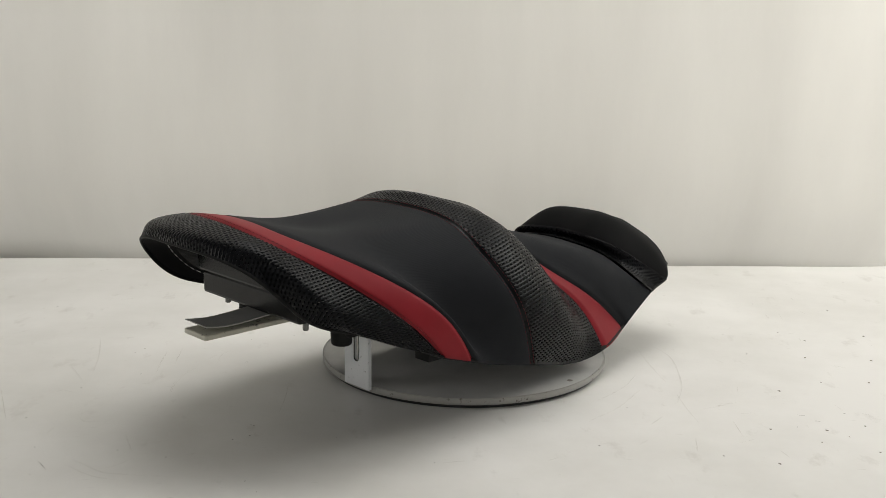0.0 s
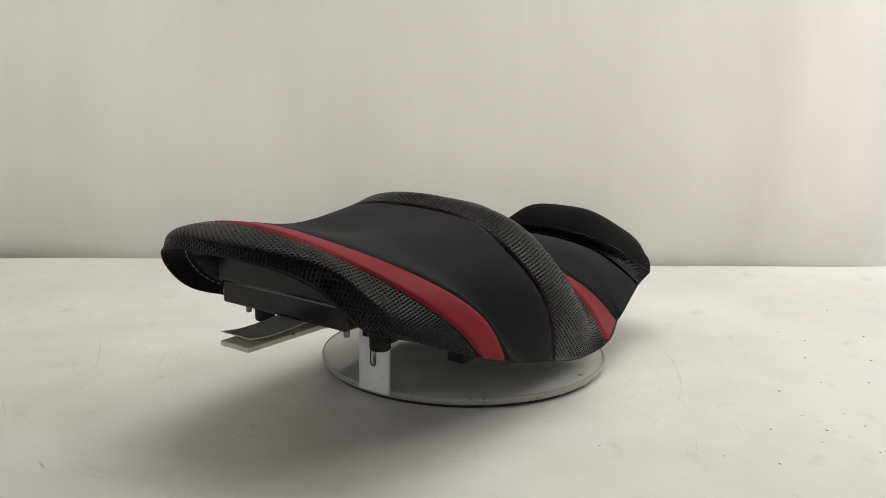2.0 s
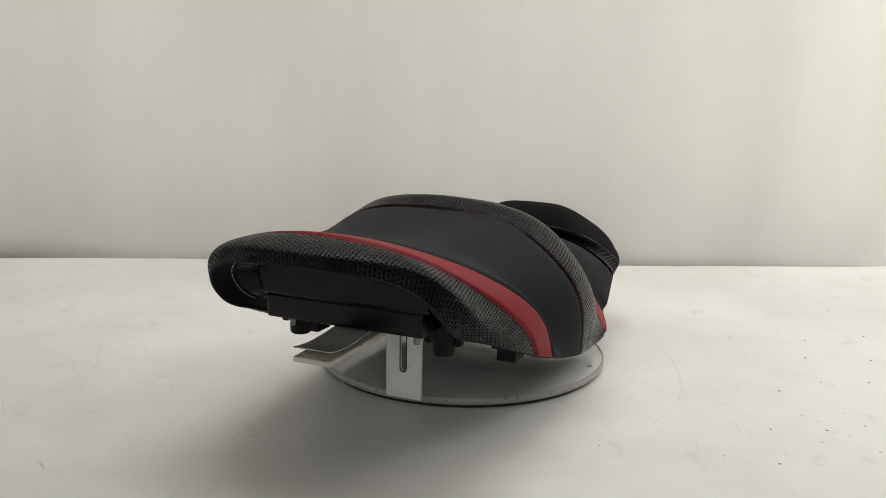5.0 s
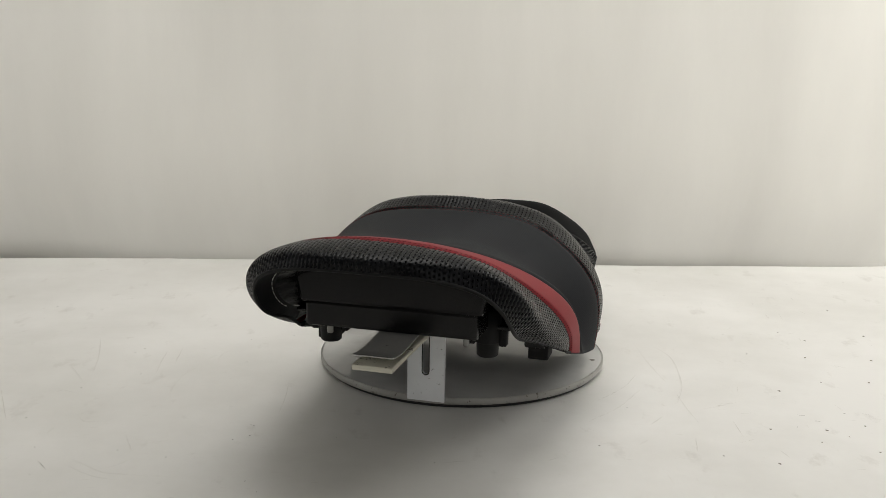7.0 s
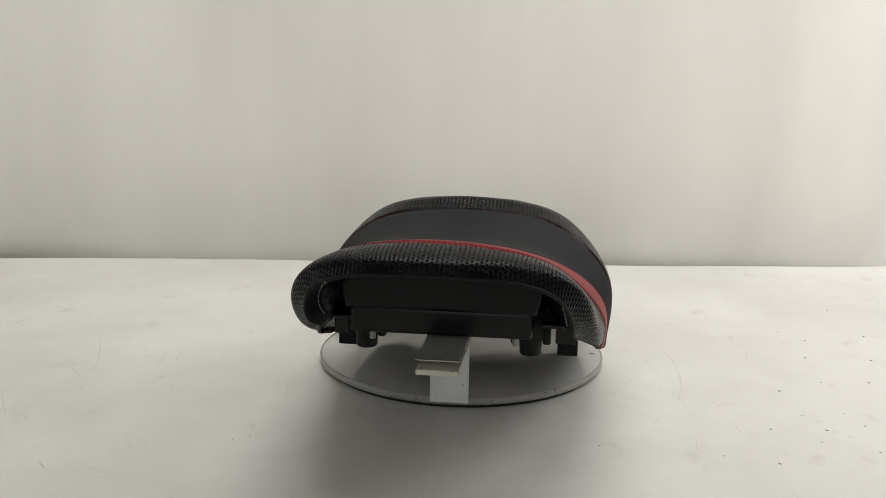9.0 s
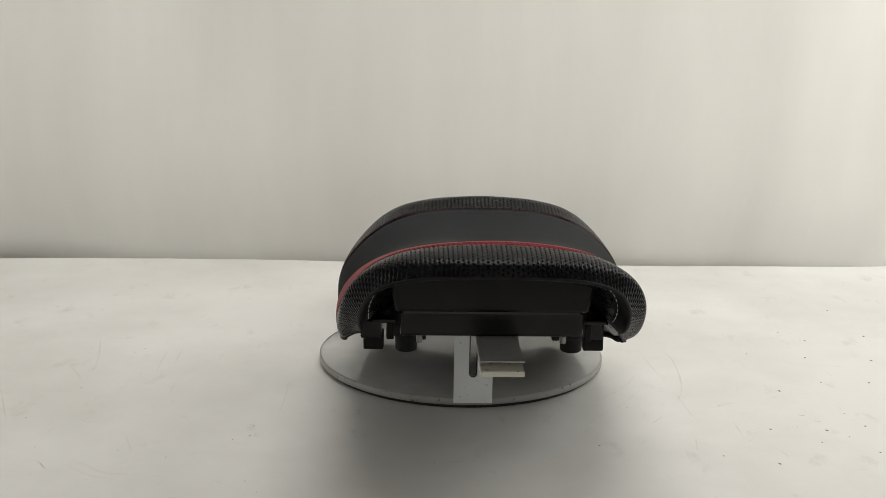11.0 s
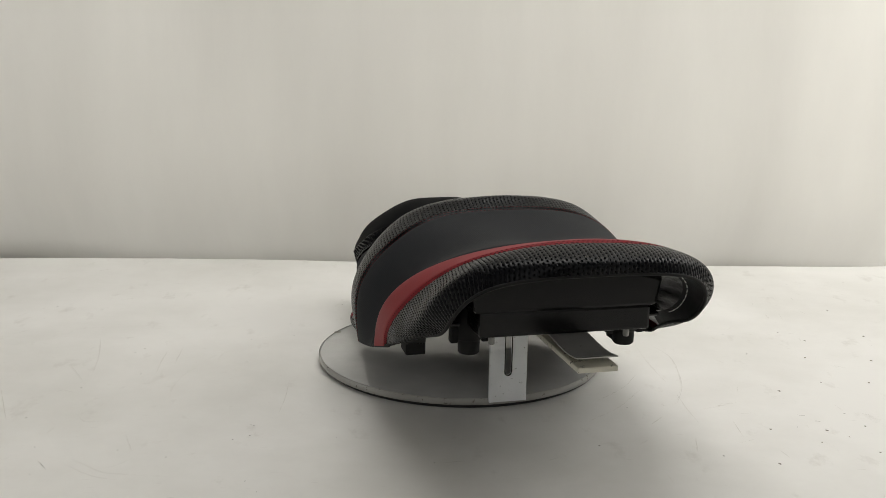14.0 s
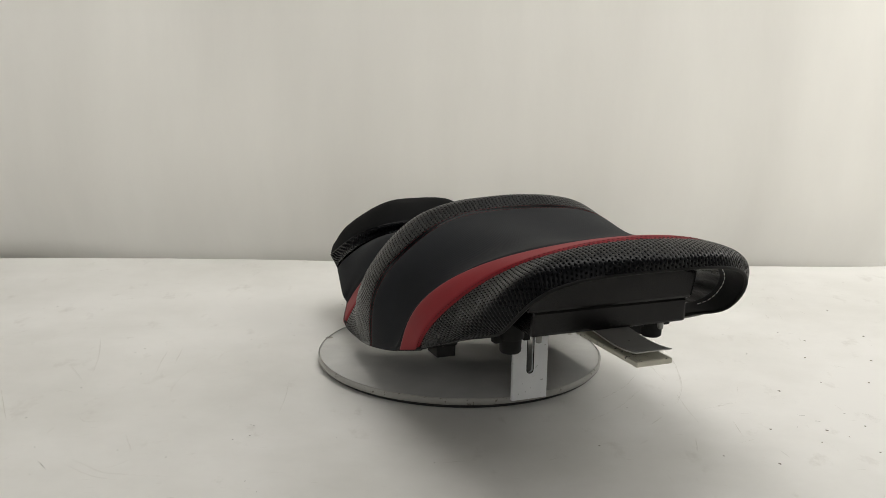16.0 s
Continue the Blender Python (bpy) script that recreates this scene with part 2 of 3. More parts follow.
def scuffs():
    """Specks of dirt and rubbed scratches on the cover."""
    rng = random.Random(4)
    bm = bmesh.new()
    small = [(rng.uniform(-0.6, 0.62), rng.uniform(-0.36, 0.42)) for k in range(40)]
    for n, (x, y) in enumerate(list(DOTS) + small):
        if x * x + y * y < 0.19 ** 2:
            continue
        r = rng.uniform(0.0007, 0.0015) * (0.5 if x < 0 else 1.0) if n < len(DOTS) else rng.uniform(0.0003, 0.0006)
        vs = [bm.verts.new((x + r * rng.uniform(0.5, 1.4) * math.cos(a), y + 1.6 * r * rng.uniform(0.5, 1.3) * math.sin(a), 0.0006)) for a in (2 * math.pi * k / 9 for k in range(9))]
        bm.faces.new(vs)
    tagged(part("dirt_specks", bm, M_SCUFF, smooth=False), "dark dirt specks on the white table cover", "dirt", kind="stuff")
    dark, grey, pale = bmesh.new(), bmesh.new(), bmesh.new()

    def rub(bm, *stops):
        """A worn hair line, broken and uneven, through a few stops on the cover."""
        q = glide(np.array(stops, float), 14)
        d = np.gradient(q, axis=0)
        side = np.stack([-d[:, 1], d[:, 0]], 1) / (np.linalg.norm(d, axis=1, keepdims=True) + 1e-9)
        for strand in range(2 if bm is not dark else 1):
            off = rng.uniform(-0.0016, 0.0016) * strand
            gap = rng.uniform(0.1, 0.3) * (strand + (bm is pale))
            last, z = None, 0.0005 + 0.0003 * strand + rng.uniform(0, 0.0002)
            for k, (c, n) in enumerate(zip(q, side)):
                w = rng.uniform(0.0001, 0.0003) * (0.25 + math.sin(math.pi * k / (len(q) - 1)))
                c = c + n * (off + rng.uniform(-0.0003, 0.0003))
                pair = [bm.verts.new((*(c + n * w), z)), bm.verts.new((*(c - n * w), z))]
                if last and rng.random() > gap:
                    bm.faces.new((last[0], pair[0], pair[1], last[1]))
                last = pair

    rub(dark, (-0.373, -0.308), (-0.367, -0.315), (-0.361, -0.323))
    rub(dark, (0.342, -0.154), (0.346, -0.156), (0.351, -0.155))
    rub(dark, (-0.249, -0.027), (-0.244, -0.028))
    rub(dark, (-0.204, -0.212), (-0.199, -0.215))
    rub(dark, (0.356, -0.169), (0.361, -0.172))
    rub(grey, (-0.346, -0.302), (-0.331, -0.312), (-0.312, -0.326), (-0.29, -0.33), (-0.246, -0.333))
    rub(grey, (-0.375, -0.205), (-0.365, -0.215), (-0.35, -0.213))
    rub(grey, (-0.485, -0.131), (-0.459, -0.183), (-0.443, -0.214))
    rub(grey, (-0.442, 0.049), (-0.421, -0.016), (-0.407, -0.076))
    rub(grey, (-0.339, -0.067), (-0.344, -0.034), (-0.348, 0.007))
    rub(grey, (0.234, 0.067), (0.248, 0.022), (0.246, -0.044), (0.239, -0.089), (0.225, -0.132))
    rub(grey, (0.231, -0.104), (0.233, -0.14), (0.237, -0.181))
    rub(grey, (0.181, -0.078), (0.197, -0.042))
    rub(grey, (0.189, -0.189), (0.204, -0.168))
    rub(grey, (0.426, 0.302), (0.443, 0.307), (0.454, 0.297))
    rub(grey, (0.299, -0.246), (0.303, -0.262))
    rub(grey, (0.226, -0.222), (0.221, -0.252))
    rub(grey, (0.208, -0.212), (0.215, -0.213))
    rub(grey, (0.467, 0.24), (0.471, 0.221))
    rub(grey, (0.434, 0.222), (0.431, 0.194))
    rub(pale, (-0.345, -0.314), (-0.316, -0.334), (-0.29, -0.341))
    rub(pale, (-0.311, -0.319), (-0.302, -0.311), (-0.296, -0.3))
    rub(pale, (-0.303, -0.271), (-0.29, -0.263), (-0.27, -0.254))
    rub(pale, (-0.316, -0.244), (-0.298, -0.283))
    rub(pale, (-0.39, -0.246), (-0.389, -0.228))
    rub(pale, (-0.326, -0.041), (-0.332, 0.017))
    rub(pale, (-0.298, -0.16), (-0.307, -0.113), (-0.304, -0.065), (-0.293, -0.047))
    rub(pale, (-0.279, -0.034), (-0.281, -0.003), (-0.27, 0.021))
    rub(pale, (-0.187, -0.086), (-0.183, -0.138), (-0.182, -0.18))
    rub(pale, (-0.444, -0.049), (-0.401, -0.115))
    rub(pale, (0.213, 0.068), (0.218, -0.003), (0.226, -0.066))
    rub(pale, (0.413, 0.223), (0.413, 0.187))
    rub(pale, (0.431, 0.006), (0.447, -0.004))
    rub(pale, (0.273, -0.176), (0.273, -0.215))
    rub(pale, (0.17, -0.24), (0.18, -0.228))
    rub(pale, (0.127, -0.185), (0.163, -0.144), (0.195, -0.087))
    rub(pale, (0.132, -0.138), (0.159, -0.109), (0.181, -0.078))
    rub(pale, (0.246, -0.148), (0.272, -0.133), (0.295, -0.119))
    for k in range(60):
        x, y = rng.uniform(-0.62, 0.62), rng.uniform(-0.36, 0.42)
        a, h = rng.gauss(1.2, 0.7), rng.uniform(0.003, 0.012)
        if x * x + y * y > 0.2 ** 2:
            rub(pale, (x - h * math.cos(a), y - h * math.sin(a)), (x, y), (x + h * math.cos(a), y + h * math.sin(a)))
    tagged(part("scratches", dark, M_SCUFF, smooth=False), "short dark scratches on the white table cover", "scratch", kind="stuff")
    tagged(part("scratches", grey, M_FAINT, smooth=False), "grey rubbed scratches on the white table cover", "scratch", kind="stuff")
    tagged(part("scratches", pale, M_PALE, smooth=False), "faint broken scratches on the white table cover", "scratch", kind="stuff")


# ---- turntable ----
ZP = 0.012   # top of the round plate
PC = (-0.0008, 0.0043)  # the plate sits a little off its axis
X0 = 0.0143  # the seat's middle line lies a little beside the axis


def turntable():
    tt = tagged(new("turntable"), "round white painted steel turntable with a slotted bracket", "turntable")
    # base reaches nearly to the rim; its black paints the shaded gap
    part("base", lathe_bm([(0.1578, 0.0), (0.1593, 0.001), (0.1593, 0.0045), (0.10, 0.0047)], PC, 128), M_DARK, tt, "black turntable base, its colour standing for the shade under the plate")
    part("plate", lathe_bm([(0.10, 0.0050), (0.1620, 0.0050), (0.1626, 0.0056), (0.1626, ZP - 0.0009), (0.1620, ZP - 0.0005), (0.02, ZP - 0.0005)], PC, 160), M_PLATE, tt, "round white painted plate")
    rim = lathe_bm([(0.1624, 0.0052), (0.1633, 0.0050), (0.1638, 0.0056), (0.1639, ZP - 0.0010), (0.1622, ZP), (0.1625, ZP), (0.1622, ZP - 0.0004)], PC, 160)
    bmesh.ops.delete(rim, geom=[f for f in rim.faces if len(f.verts) > 4], context="FACES_ONLY")
    part("rim", rim, M_RIM, tt, "worn grey chipped rim")
    # upright flat bracket with a long slot
    bm = bmesh.new()
    lo, hi, zb, zt = -0.0138, 0.0253, -0.0030, 0.098
    cx, hw, sb, st = 0.0055, 0.0037, 0.0285, 0.086
    outer = [(lo, zb), (hi, zb), (hi, zt), (lo, zt)]
    inner = [(cx + hw * math.cos(a), sb + hw * math.sin(a)) for a in (math.pi + math.pi * k / 8 for k in range(9))]
    inner += [(cx + hw * math.cos(a), st + hw * math.sin(a)) for a in (math.pi * k / 8 for k in range(9))]
    edges = []
    for loop in (outer, inner):
        vs = [bm.verts.new((x, -0.1635, ZP + z)) for x, z in loop]
        edges += [bm.edges.new((vs[k], vs[(k + 1) % len(vs)])) for k in range(len(vs))]
    bmesh.ops.triangle_fill(bm, edges=edges, use_beauty=True)
    got = bmesh.ops.extrude_face_region(bm, geom=list(bm.faces))["geom"]
    bmesh.ops.translate(bm, verts=[v for v in got if isinstance(v, bmesh.types.BMVert)], vec=(0, 0.004, 0))
    loop = [Vector((x, -0.1633, ZP + z)) for x, z in inner + inner[:1]]
    part("slot_edge", tube_bm(loop, 0.0006, 6), M_DARK, tt, "dark worn slot edge")
    part("bracket", bm, M_BRACKET, tt, "chipped white slotted steel bracket", smooth=False)
    for x, y, r in ((-0.131, 0.098, 0.005), (0.151, 0.013, 0.004)):
        part("smudge", lathe_bm([(r, ZP - 0.0009), (r * 0.8, ZP - 0.0004)], (x, y), 7), M_SCUFF, tt, smooth=False)
    part("support_arm", box_bm((X0 - 0.013, -0.362, ZP + 0.0955), (X0 + 0.0225, -0.150, ZP + 0.1005), 0.0012), M_CREAM, tt, "cream painted flat steel bar with chipped edges", smooth=False)
    # springy strip that curls up off the bar
    bm = bmesh.new()
    prof = [(-0.360, 0.1075), (-0.352, 0.1062), (-0.342, 0.1050), (-0.330, 0.1046), (-0.315, 0.1052), (-0.295, 0.1066), (-0.27, 0.1084), (-0.16, 0.109)]
    x0, x1 = X0 - 0.0135, X0 + 0.0225
    rows = [[bm.verts.new((x, y, ZP + z + d)) for x in (x0, x1) for d in (0, 0.0009)] for y, z in prof]
    for a, b in zip(rows, rows[1:]):
        for i, j in ((0, 1), (1, 3), (3, 2), (2, 0)):
            bm.faces.new((a[i], a[j], b[j], b[i]))
    bm.faces.new([rows[0][k] for k in (0, 1, 3, 2)])
    bm.faces.new([rows[-1][k] for k in (0, 1, 3, 2)])
    part("spring_strip", bm, M_STRIP, tt, "thin worn metal strip curling up at its end", smooth=False)
    return tt


# ---- the seat ----
# Each line across the cover runs from the middle to the hem through five
# stations: (x, y, z) in millimetres from the seat's middle line and the plate.
LINES = {}


def line(name, *stations):
    LINES[name] = np.array(stations, float) / 1000


line("front_hem", (0, -376.4, 181.5), (90.6, -360, 168.7), (113, -319.5, 126.6), (117.2, -263.3, 103.2), (138.6, -181.9, 69.7))
line("roll", (0, -374.6, 193.4), (80.8, -354.4, 187.5), (123.9, -325.5, 155.5), (133.8, -271, 108.8), (138.6, -182.1, 71.4))
line("roll_seam", (0, -337.8, 201.3), (69.7, -331.5, 193), (111, -298.8, 164.8), (139.1, -232.3, 110.2), (139.1, -182.1, 70.1))
line("red_seam", (0, -300.4, 194.6), (62.7, -296.4, 189.3), (113.2, -238.4, 158.1), (141.9, -180.5, 111.3), (144.5, -144.6, 58.8))
line("rider_dish", (0, -222.9, 177.4), (59, -219.3, 178), (108.5, -193.7, 147.1), (130.8, -158.8, 98.6), (145.7, -117.9, 50.8))
line("ridge_seam", (0, -119.2, 186.6), (65, -119.4, 182.4), (114.1, -107.1, 160.9), (149.2, -89.5, 108.8), (146.7, -62.2, 37.8))
line("ridge_crest", (0, -87.4, 196.9), (53.7, -84.5, 192.3), (104.8, -57.7, 167.7), (143.7, -16.2, 92.9), (130.8, 28.6, 15.1))
line("ridge_back", (0, -57.8, 179.2), (57.9, -55.9, 183.4), (95.4, -18.6, 133.6), (117.3, 33.5, 78.1), (135.2, 77, 22.2))
line("red_back", (0, -34.4, 167.1), (51.5, -32.1, 164.1), (81.5, 16.4, 122.1), (106.5, 76.1, 80), (114, 137.4, 28.6))
line("rear_dish", (0, 56.1, 137.6), (46.3, 57.7, 136), (83.8, 88.9, 119.2), (107.2, 115.7, 80.9), (116.2, 146.7, 38.7))
line("band_front", (0, 147, 117.4), (39.8, 145.8, 115.1), (75.2, 154, 104.6), (104.1, 169.2, 83.2), (108.4, 197.7, 59.4))
line("band_back", (0, 156, 126.2), (42.4, 152.5, 124.4), (80.4, 165.6, 113.1), (100.2, 195.4, 91.1), (106.7, 230.9, 70))
line("tail_crest", (0, 193.5, 146.2), (36.8, 189.0, 145.4), (66.5, 202.0, 129.6), (91.8, 218.9, 105.6), (98.6, 243.1, 81.2))
line("tail_end", (0, 267.5, 127), (28.4, 265, 120.3), (55, 258.5, 112.5), (78.1, 253.8, 100), (83.4, 266.8, 78.5))


def spline(P, n):
    """Natural cubic spline through stations, n steps a span."""
    k = len(P)
    A = np.zeros((k, k))
    A[0, 0] = A[-1, -1] = 1
    for i in range(1, k - 1):
        A[i, i - 1:i + 2] = (1, 4, 1)
    R = np.zeros_like(P)
    R[1:-1] = 6 * (P[2:] - 2 * P[1:-1] + P[:-2])
    M = np.linalg.solve(A, R.reshape(k, -1)).reshape(P.shape)
    out = []
    for i in range(k - 1):
        for t in np.arange(n) / n:
            a = 1 - t
            out.append(a * P[i] + t * P[i + 1] + ((a ** 3 - a) * M[i] + (t ** 3 - t) * M[i + 1]) / 6)
    out.append(P[-1])
    return np.array(out)


def glide(P, n):
    """Smooth curve or surface through stations, n steps a span."""
    P = np.concatenate([2 * P[:1] - P[1:2], P, 2 * P[-1:] - P[-2:-1]])
    out = []
    for k in range(1, len(P) - 2):
        a, b, c, d = P[k - 1:k + 3]
        for t in np.arange(n) / n:
            out.append(.5 * (2 * b + (c - a) * t + (2 * a - 5 * b + 4 * c - d) * t * t + (3 * b - a - 3 * c + d) * t ** 3))
    out.append(P[-2])
    return np.array(out)


ORDER = ("front_hem", "roll", "roll_seam", "red_seam", "rider_dish", "ridge_seam", "ridge_crest", "ridge_back", "red_back", "rear_dish", "band_front", "band_back", "tail_crest", "tail_end")
NU, NV = 18, 18


# How far a sewn seam strays from its line, in spans, by station from hem to hem.
STRAY = {
    "roll_seam": (0.03, 0.16, 0.28, 0.20, 0.0, 0.0, 0.12, 0.18, 0.05),
    "red_seam": (0.10, 0.03, 0.18, 0.10, 0.0, -0.05, -0.15, -0.05, 0.0),
    "ridge_back": (-0.05, 0.25, 0.35, 0.2, 0.1, 0.2, 0.35, 0.32, -0.07),
    "ridge_seam": (0.0, 0.0, -0.05, 0.12, 0.12, 0.12, -0.05, 0.0, 0.0),
    "band_front": (0.04, -0.06, -0.10, -0.13, -0.12, -0.13, -0.10, -0.06, 0.04),
}


def cover_surface(nu=NU, nv=NV):
    half = np.array([LINES[k] for k in ORDER])
    left = half[:, :0:-1] * np.array([-1, 1, 1])
    both = np.concatenate([left, half], 1)
    both = spline(both.transpose(1, 0, 2), nu).transpose(1, 0, 2)
    fine = glide(both, 60)
    knots = np.arange(len(ORDER), dtype=float)[:, None] + np.zeros(both.shape[1])
    for name, stray in STRAY.items():
        knots[ORDER.index(name)] += spline(np.array(stray)[:, None], nu)[:, 0]
    v = np.arange((len(ORDER) - 1) * nv + 1) / nv
    surf = np.empty((len(v), both.shape[1], 3))
    for j in range(both.shape[1]):
        at = np.interp(v, np.arange(len(ORDER)), knots[:, j]) * 60
        for k in range(3):
            surf[:, j, k] = np.interp(at, np.arange(len(fine)), fine[:, j, k])
    surf = surf + np.array([X0 + 0.0013, 0, ZP])
    c, d = math.cos(radians(-0.3)), math.sin(radians(-0.3))
    x, y = surf[..., 0].copy(), surf[..., 1].copy()
    surf[..., 0], surf[..., 1] = c * x - d * y, d * x + c * y
    return surf


def surface_normals(S):
    du, dv = np.gradient(S, axis=1), np.gradient(S, axis=0)
    n = np.cross(du, dv)
    n /= np.linalg.norm(n, axis=2, keepdims=True) + 1e-12
    mid = n[:, S.shape[1] // 2]
    if mid[len(mid) // 2, 2] < 0:
        n = -n
    return n


def panel(name, S, N, lo, hi, mat, seat, label, tuck_lo=True, tuck_hi=True, sink=0.0022):
    """One sewn panel of the cover; its sewn edges are drawn in a little."""
    a, b = ORDER.index(lo) * NV, ORDER.index(hi) * NV
    P, n = S[a:b + 1].copy(), N[a:b + 1]
    step = np.linalg.norm(np.diff(P, axis=0), axis=2)
    run = np.concatenate([np.zeros((1, P.shape[1])), np.cumsum(step, 0)])
    depth = np.zeros_like(run)
    if tuck_lo:
        depth += np.exp(-(run / 0.0032) ** 2)
    if tuck_hi:
        depth += np.exp(-((run[-1:] - run) / 0.0032) ** 2)
    P -= n * (sink * np.minimum(depth, 1))[..., None]
    across = np.concatenate([np.zeros((P.shape[0], 1)), np.cumsum(np.linalg.norm(np.diff(P, axis=1), axis=2), 1)], 1)
    across -= across[:, P.shape[1] // 2][:, None]
    bm = bmesh.new()
    uv = bm.loops.layers.uv.new("UVMap")
    vs = [[bm.verts.new(q) for q in row] for row in P]
    for i in range(P.shape[0] - 1):
        for j in range(P.shape[1] - 1):
            ids = ((i, j), (i, j + 1), (i + 1, j + 1), (i + 1, j))
            try:
                f = bm.faces.new([vs[r][c] for r, c in ids])
            except ValueError:
                continue
            for loop, (r, c) in zip(f.loops, ids):
                loop[uv].uv = (across[r, c], run[r, P.shape[1] // 2] * 0.35 + run[r, c] * 0.65)
    return part(name, bm, mat, seat, label)


def perforated(name, lo, hi, seat, label, nu, nv, tuck_lo=True, sink=0.0022, soften=0, pitch=(0.0039, 0.0047), margin=0.0042):
    """A sewn panel with staggered rows of short punched slots and swollen skin between them."""
    S = cover_surface(nu, nv)[ORDER.index(lo) * nv:ORDER.index(hi) * nv + 1]
    if soften:
        # the padding rounds the panel off between its sewn edges
        one = np.eye(len(S))
        flow = one.copy()
        flow[1:-1] += 0.25 * (one[:-2] - 2 * one[1:-1] + one[2:])
        flow = np.linalg.matrix_power(flow, soften)
        S = np.tensordot(2 * flow - flow @ flow, S, 1)
        k = np.exp(-(np.arange(-90, 91) / 32) ** 2 / 2)
        k = 2 * np.pad(k / k.sum(), 90) - np.convolve(k / k.sum(), k / k.sum())
        pad = np.concatenate([2 * S[:, :1] - S[:, 180:0:-1], S, 2 * S[:, -1:] - S[:, -2:-182:-1]], 1)
        even = np.stack([np.stack([np.convolve(row[:, q], k, "valid") for q in range(3)], -1) for row in pad])
        r = np.linspace(0, 1, len(S))[:, None, None]
        S = S + (even - S) * np.clip(6 * r * (1 - r), 0, 1)
    n = surface_normals(S)
    run = np.concatenate([np.zeros((1, S.shape[1])), np.cumsum(np.linalg.norm(np.diff(S, axis=0), axis=2), 0)])
    across = np.concatenate([np.zeros((S.shape[0], 1)), np.cumsum(np.linalg.norm(np.diff(S, axis=1), axis=2), 1)], 1)
    mid = S.shape[1] // 2
    across -= across[:, mid][:, None]
    v = run[:, mid][:, None] * 0.35 + run * 0.65
    column = np.floor(across / pitch[0])
    da = across - (column + 0.5) * pitch[0]
    dr = (np.mod(v / pitch[1] + 0.5 * np.mod(column, 2), 1.0) - 0.5) * pitch[1]
    slot = np.hypot(np.maximum(np.abs(da) - 0.00008, 0), np.maximum(np.abs(dr) - 0.00065, 0)) - 0.00042
    left, right = run, run[-1:] - run
    inside = np.minimum(left + (1.0 if not tuck_lo else 0.0), right) > margin
    inside &= np.minimum(across - across[:, :1], across[:, -1:] - across) > 0.004
    slot = np.where(inside, slot, 0.002)
    t = np.clip((slot + 0.00025) / 0.0005, 0, 1)
    height = -0.0011 * (1 - t * t * (3 - 2 * t)) - 0.00013 * np.cos(2 * math.pi * da / pitch[0]) * inside
    depth = np.exp(-(right / 0.0032) ** 2) + (np.exp(-(left / 0.0032) ** 2) if tuck_lo else 0)
    P = S + n * (height - sink * np.minimum(depth, 1))[..., None]
    h, w = P.shape[:2]
    idx = np.arange(h * w).reshape(h, w)
    quads = np.stack([idx[:-1, :-1], idx[:-1, 1:], idx[1:, 1:], idx[1:, :-1]], -1).reshape(-1, 4)
    k = (h // 2) * (w - 1) + mid
    a, b, c = (P.reshape(-1, 3)[i] for i in quads[k, :3])
    if np.dot(np.cross(b - a, c - b), n[h // 2, mid]) < 0:
        quads = quads[:, ::-1]
    me = bpy.data.meshes.new(name)
    me.vertices.add(h * w)
    me.vertices.foreach_set("co", P.astype(np.float32).ravel())
    me.loops.add(quads.size)
    me.loops.foreach_set("vertex_index", quads.astype(np.int32).ravel())
    me.polygons.add(len(quads))
    me.polygons.foreach_set("loop_start", np.arange(0, quads.size, 4, dtype=np.int32))
    me.polygons.foreach_set("use_smooth", np.ones(len(quads), dtype=bool))
    me.materials.append(M_PERF)
    # faces deep in a slot take the painted hole shade
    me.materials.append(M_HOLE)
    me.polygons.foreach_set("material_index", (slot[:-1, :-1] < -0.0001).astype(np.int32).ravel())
    me.update(calc_edges=True)
    ob = new(name, me)
    ob.parent = seat
    return tagged(ob, label)


def stitches(name, S, N, row, shift, mat, seat, length=0.0026, gap=0.0017, radius=0.00026, lift=-0.0003, span=(0.0, 1.0), label=""):
    """A line of thread stitches that follows a seam at a small distance."""
    a = ORDER.index(row) * NV
    q, n = S[a], N[a]
    along = np.gradient(S, axis=0)[a]
    along /= np.linalg.norm(along, axis=1, keepdims=True) + 1e-9
    q = q + along * shift + n * lift
    d = np.concatenate([[0], np.cumsum(np.linalg.norm(np.diff(q, axis=0), axis=1))])
    bm = bmesh.new()
    s = d[-1] * span[0]
    while s + length < d[-1] * span[1]:
        ends = [Vector([np.interp(t, d, q[:, k]) for k in range(3)]) for t in (s, s + length / 2, s + length)]
        nn = Vector([np.interp(s, d, n[:, k]) for k in range(3)])
        ends[1] += nn * 0.0003
        tube_bm(ends, radius, 5, bm)
        s += length + gap
    return tagged(part(name, bm, mat, seat, label), kind="stuff")


